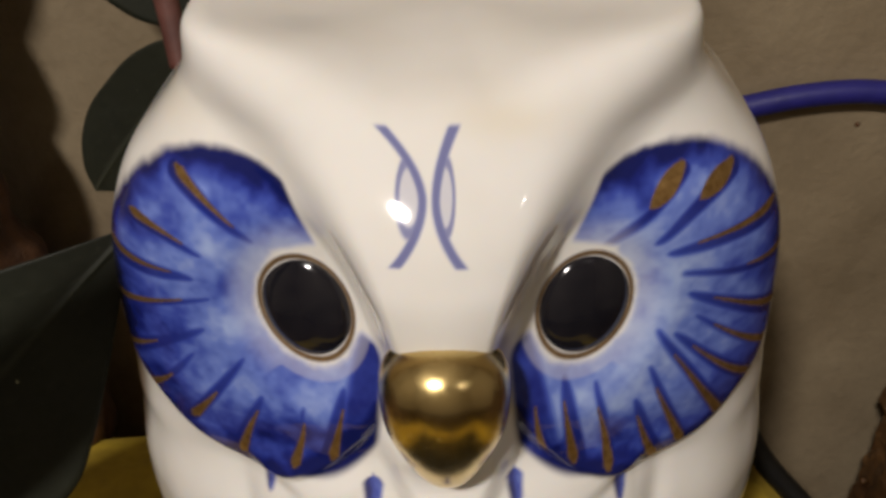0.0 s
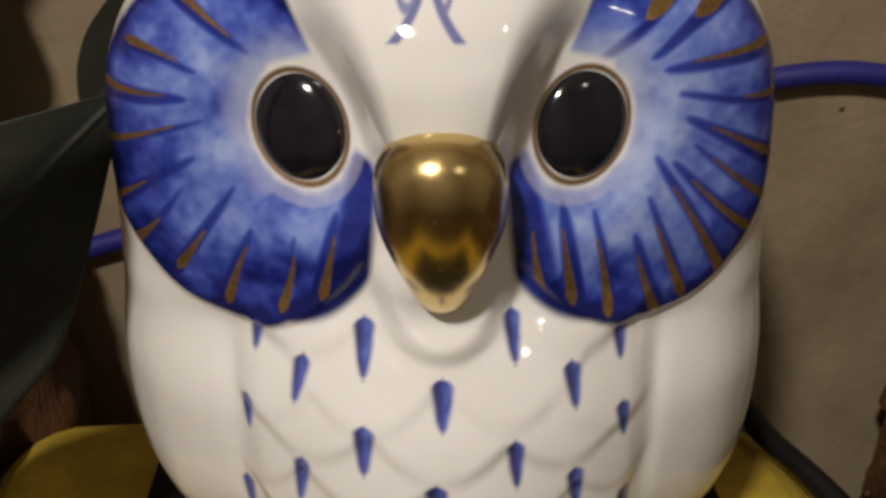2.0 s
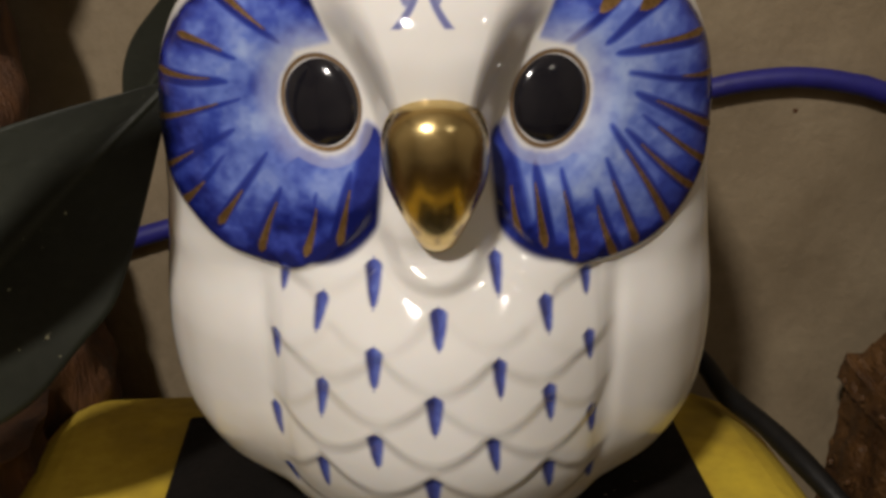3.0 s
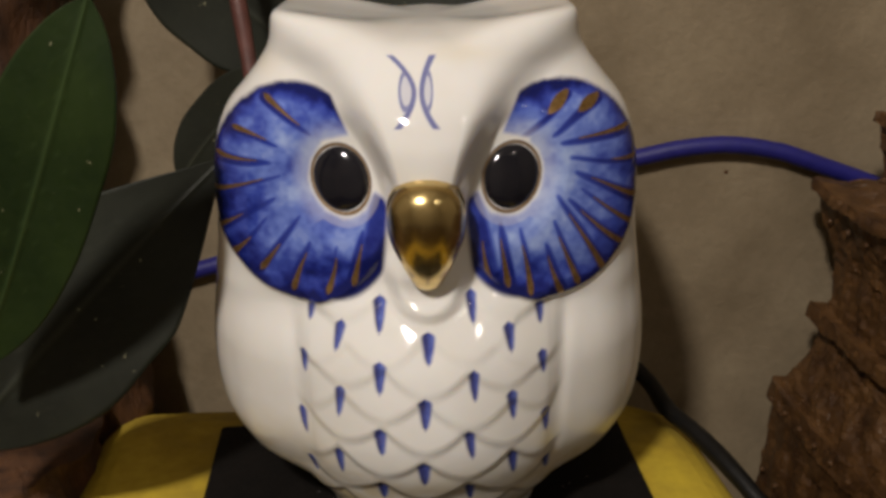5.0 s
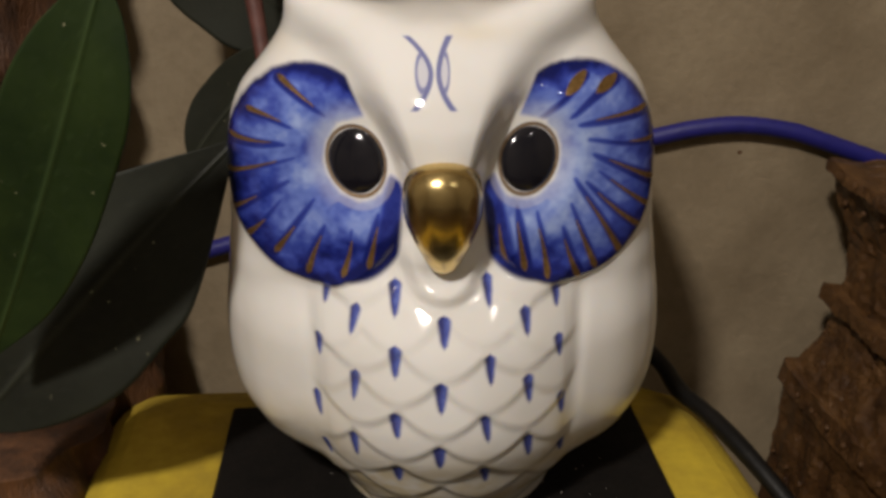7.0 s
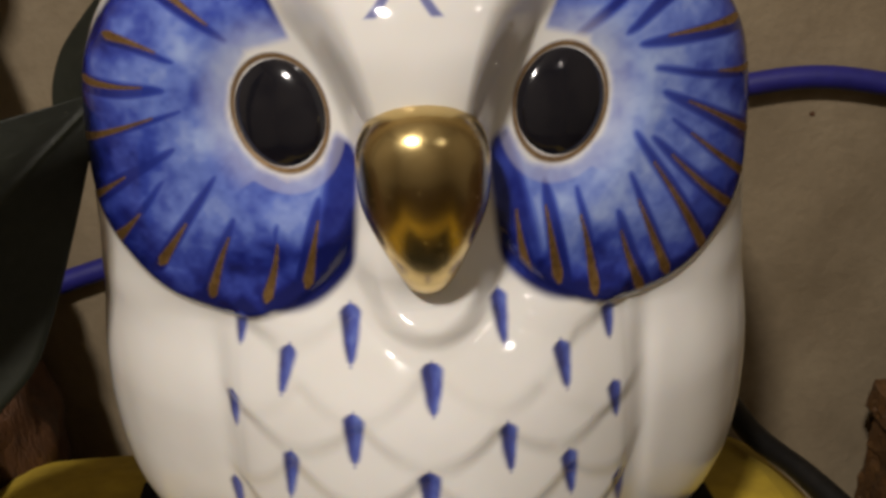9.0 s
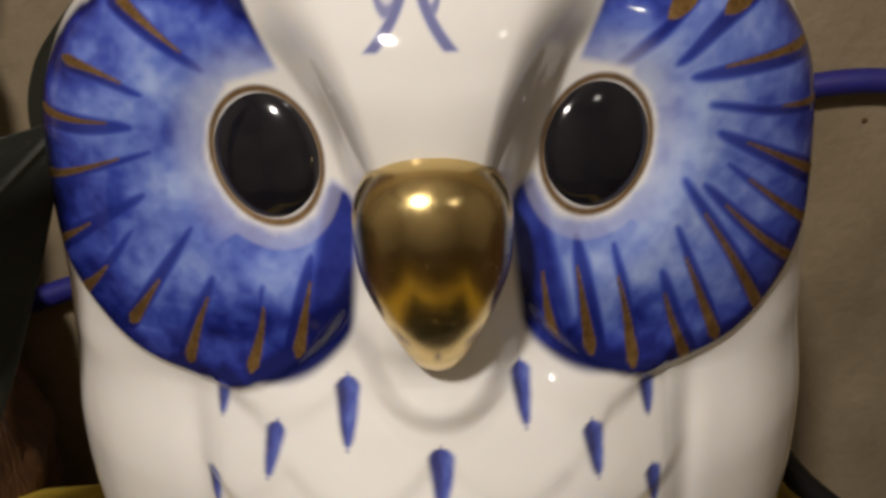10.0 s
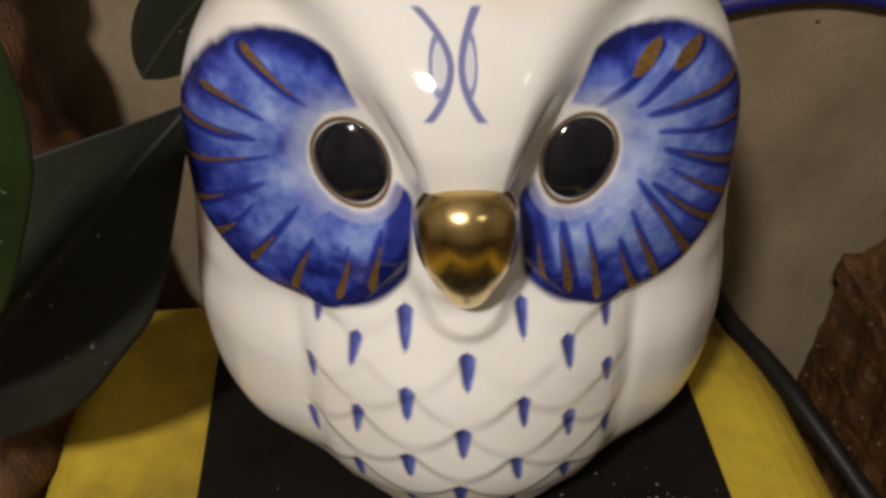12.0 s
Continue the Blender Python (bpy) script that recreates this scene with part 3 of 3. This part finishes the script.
# ---- plant ----
def leaf(points_mid, half, material, normal, label, fold=0.05, wave=0.004, outline=None):
    """A leaf along a midrib, with thickness, a fold along the rib and side veins."""
    pts = [Vector(p) for p in points_mid]
    rows, cols = 60, 32
    verts, faces, vein = [], [], []
    nrm = Vector(normal).normalized()
    path = []
    for k in range(rows + 1):
        u = k / rows
        a, b, c = pts
        path.append((1 - u) ** 2 * a + 2 * u * (1 - u) * b + u * u * c)
    for layer in (0, 1):
        for k, p in enumerate(path):
            u = k / rows
            d = (path[min(k + 1, rows)] - path[max(k - 1, 0)]).normalized()
            side = d.cross(nrm).normalized()
            up = side.cross(d).normalized()
            if outline:
                w = 0.0003 + float(curve(np.array(u), *outline)) * half
            else:
                w = half * max(math.sin(math.pi * min(u, 1) ** 0.85), 0.0) ** 0.75 + 0.0004
            for j in range(cols + 1):
                v = 2 * j / cols - 1
                q = p + side * (v * w) + up * (abs(v) * w * fold)
                q += up * wave * noise.noise(q * 25)
                rib = max(0.0, 1 - abs(v) * w / 0.0006)
                s = (u * 9 + abs(v) * 1.6) % 1.0
                vn = max(rib, 0.35 * max(0.0, 1 - min(s, 1 - s) / 0.035) * (1 - abs(v)))
                vein.append(vn)
                verts.append(q - up * 0.0005 * layer + up * 0.0003 * rib)
    n1 = (rows + 1) * (cols + 1)
    for k in range(rows):
        for j in range(cols):
            a = k * (cols + 1) + j
            faces.append((a, a + 1, a + cols + 2, a + cols + 1))
            faces.append((n1 + a, n1 + a + cols + 1, n1 + a + cols + 2, n1 + a + 1))
        for j in (0, cols):
            a = k * (cols + 1) + j
            b = a + cols + 1
            faces.append((a, b, n1 + b, n1 + a) if j == 0 else (a, n1 + a, n1 + b, b))
    me = mesh_of("leaf", verts, faces, material)
    me.attributes.new("vein", "FLOAT", "POINT").data.foreach_set("value", vein)
    return me, label


PLANT = thing("house_plant", "house plant with large dark green leathery leaves beside the owl", "plant", (-0.205, 0.05, TABLE_Z))


def plant_part(name, me, label=""):
    ob = new(name, me)
    ob.parent = PLANT
    ob.matrix_parent_inverse = Matrix.Translation(PLANT.location).inverted()
    if label:
        ob["label"] = label
    return ob


POINTED = ((0.0, 0.03), (0.08, 0.45), (0.17, 0.74), (0.32, 1.0), (0.50, 1.0), (0.60, 0.97), (0.66, 0.86), (0.80, 0.52), (0.92, 0.20), (1.0, 0.0))
BROAD = ((0.0, 0.03), (0.15, 0.62), (0.35, 0.95), (0.55, 1.0), (0.75, 0.92), (0.88, 0.62), (0.96, 0.28), (1.0, 0.0))
for mid, half, mat, nrm, label, outline in (
        (((-0.1000, -0.018, 0.034), (-0.076, -0.028, 0.078), (-0.0595, -0.031, 0.1165)), 0.0118, LEAF_GREEN, (0.25, -1, 0.35), "glossy green leaf with specks of dust", BROAD),
        (((-0.113, -0.008, 0.010), (-0.082, 0.002, 0.044), (-0.0480, 0.015, 0.0745)), 0.0205, LEAF_SHADED, (0.0, -1, 0.1), "green leaf with its shade put into the colour", POINTED),
        (((-0.039, 0.054, 0.088), (-0.056, 0.060, 0.078), (-0.0715, 0.062, 0.056)), 0.0092, LEAF_SHADED, (0.0, -1, 0.1), "green leaf with its shade put into the colour", BROAD),
        (((-0.080, 0.075, 0.127), (-0.060, 0.078, 0.108), (-0.036, 0.082, 0.087)), 0.0185, LEAF_SHADED, (0.1, -1, 0.1), "green leaf with its shade put into the colour", BROAD),
        (((-0.045, 0.096, 0.118), (-0.01, 0.094, 0.113), (0.030, 0.090, 0.106)), 0.012, LEAF_SHADED, (0.0, -1, 0.2), "green leaf with its shade put into the colour", None)):
    me, text = leaf(mid, half, mat, nrm, label, outline=outline)
    plant_part("leaf", me, text)
v, f = sweep([(-0.205, 0.05, TABLE_Z), (-0.215, 0.06, 0.06), (-0.20, 0.07, 0.18), (-0.14, 0.085, 0.25), (-0.068, 0.075, 0.20), (-0.0515, 0.058, 0.115), (-0.047, 0.051, 0.086)], lambda u: 0.0030 - 0.0010 * u, 12, 110, 0.2)
plant_part("stem", mesh_of("stem", v, f, STEM), "thin reddish stem")


# ---- driftwood ----
def driftwood(points, radius, label):
    v, f = sweep(points, radius, 40, 110, 0.35)
    return tagged(new("driftwood", mesh_of("driftwood", v, f, DRIFT)), label, "driftwood", "pieces of driftwood")


driftwood([(-0.128, 0.084, TABLE_Z + 0.005), (-0.128, 0.084, 0.0), (-0.129, 0.084, 0.06), (-0.132, 0.084, 0.13), (-0.136, 0.084, 0.25)], lambda u: 0.025 + 0.003 * math.sin(9 * u), "upright piece of dark brown driftwood")
driftwood([(-0.135, 0.036, TABLE_Z + 0.004), (-0.133, 0.038, -0.06), (-0.132, 0.040, -0.016)], lambda u: 0.036 - 0.002 * u, "short stump of brown cracked driftwood")


# ---- carved pagoda ----
PAGODA_AT, PAGODA_TURN = Vector((0.165, 0.0644, TABLE_Z)), 7
PAGODA = thing("carved_pagoda", "brown carved wooden pagoda model with jagged eaves", "ornament", PAGODA_AT)


def pagoda_part(name, verts, faces, material, label=""):
    ob = new(name, mesh_of(name, verts, faces, material, False))
    ob.parent = PAGODA
    if label:
        ob["label"] = label
    return ob


def carved_tier(z0, z1, w0, w1, ribs=0.0, upturn=0.0, rough=0.0009):
    """A square tier with worn, chipped edges; ribs are upright posts on its faces, upturn lifts the corners of an eave."""
    side, rows = 40, max(5, int((z1 - z0) / 0.0011))
    verts, faces = [], []
    for k in range(rows + 1):
        t = k / rows
        z = z0 + (z1 - z0) * t
        for q in range(4):
            for j in range(side):
                v = 2 * j / side - 1
                post = ribs * max(0.0, math.sin(v * 16 + 0.6)) ** 0.5
                rail = ribs * 0.8 * (1 if t < 0.16 or t > 0.86 else 0)
                w = w0 + (w1 - w0) * t
                out = Vector((w * v, -w - max(post, rail), 0))
                out.rotate(Euler((0, 0, q * math.pi / 2)))
                p = Vector((out.x, out.y, z - TABLE_Z + upturn * abs(v) ** 3))
                p += rough * noise.noise_vector(p * 110 + Vector((0, 0, 3))) + 0.6 * rough * noise.noise_vector(p * 380)
                verts.append(p)
    n = 4 * side
    for k in range(rows):
        for j in range(n):
            a, b = k * n + j, k * n + (j + 1) % n
            faces.append((a, b, b + n, a + n))
    faces.append(tuple(range(n - 1, -1, -1)))
    faces.append(tuple(rows * n + j for j in range(n)))
    turn = Matrix.Rotation(radians(PAGODA_TURN), 3, "Z")
    return [turn @ p for p in verts], faces


for z0, z1, w0, w1 in ((TABLE_Z, -0.0405, 0.0445, 0.0395), (-0.0125, -0.0055, 0.0312, 0.0310), (-0.0005, 0.0205, 0.0293, 0.0294), (0.046, 0.0565, 0.0220, 0.0220)):
    v, f = carved_tier(z0, z1, w0, w1, 0.0011)
    pagoda_part("storey", v, f, CARVED)
for z0, z1, w0, w1 in ((-0.034, -0.012, 0.0395, 0.0312), (0.020, 0.041, 0.0295, 0.0360), (0.0405, 0.0465, 0.0350, 0.0225), (0.056, 0.0645, 0.0232, 0.0242)):
    v, f = carved_tier(z0, z1, w0, w1, 0.0005, 0.0, 0.0012)
    pagoda_part("roof", v, f, CARVED, "sloping carved roof")
for z0, z1, w0, w1 in ((-0.0405, -0.0335, 0.0420, 0.0412), (-0.006, -0.001, 0.0345, 0.0338), (0.038, 0.0415, 0.0376, 0.0370), (0.0625, 0.0655, 0.0255, 0.0250)):
    v, f = carved_tier(z0, z1, w0, w1, 0.0, 0.0025, 0.0012)
    pagoda_part("eave", v, f, CARVED, "jagged carved eave")
knob_bm = bmesh.new()
bmesh.ops.create_icosphere(knob_bm, subdivisions=1, radius=0.0011)
KNOB = bpy.data.meshes.new("knob")
knob_bm.to_mesh(KNOB)
knob_bm.free()
KNOB.materials.append(CARVED)
for level, w, count in ((0.0315, 0.0335, 6), (-0.037, 0.0420, 8), (-0.066, 0.0424, 8), (-0.080, 0.0432, 8)):
    for k in range(count):
        for q in (0, 3):
            out = Vector((w * (2 * (k + 0.5) / count - 1), -w - 0.0003, level - TABLE_Z))
            out.rotate(Euler((0, 0, radians(PAGODA_TURN) + q * math.pi / 2)))
            knob = new("knob", KNOB)
            knob.location, knob.parent = out, PAGODA
v, f = sweep([(0, 0, 0.064 - TABLE_Z), (0, 0, 0.10 - TABLE_Z)], lambda u: 0.016 - 0.003 * u, 16, 20, 0.1)
pagoda_part("finial", v, f, FINIAL, "grey green finial")
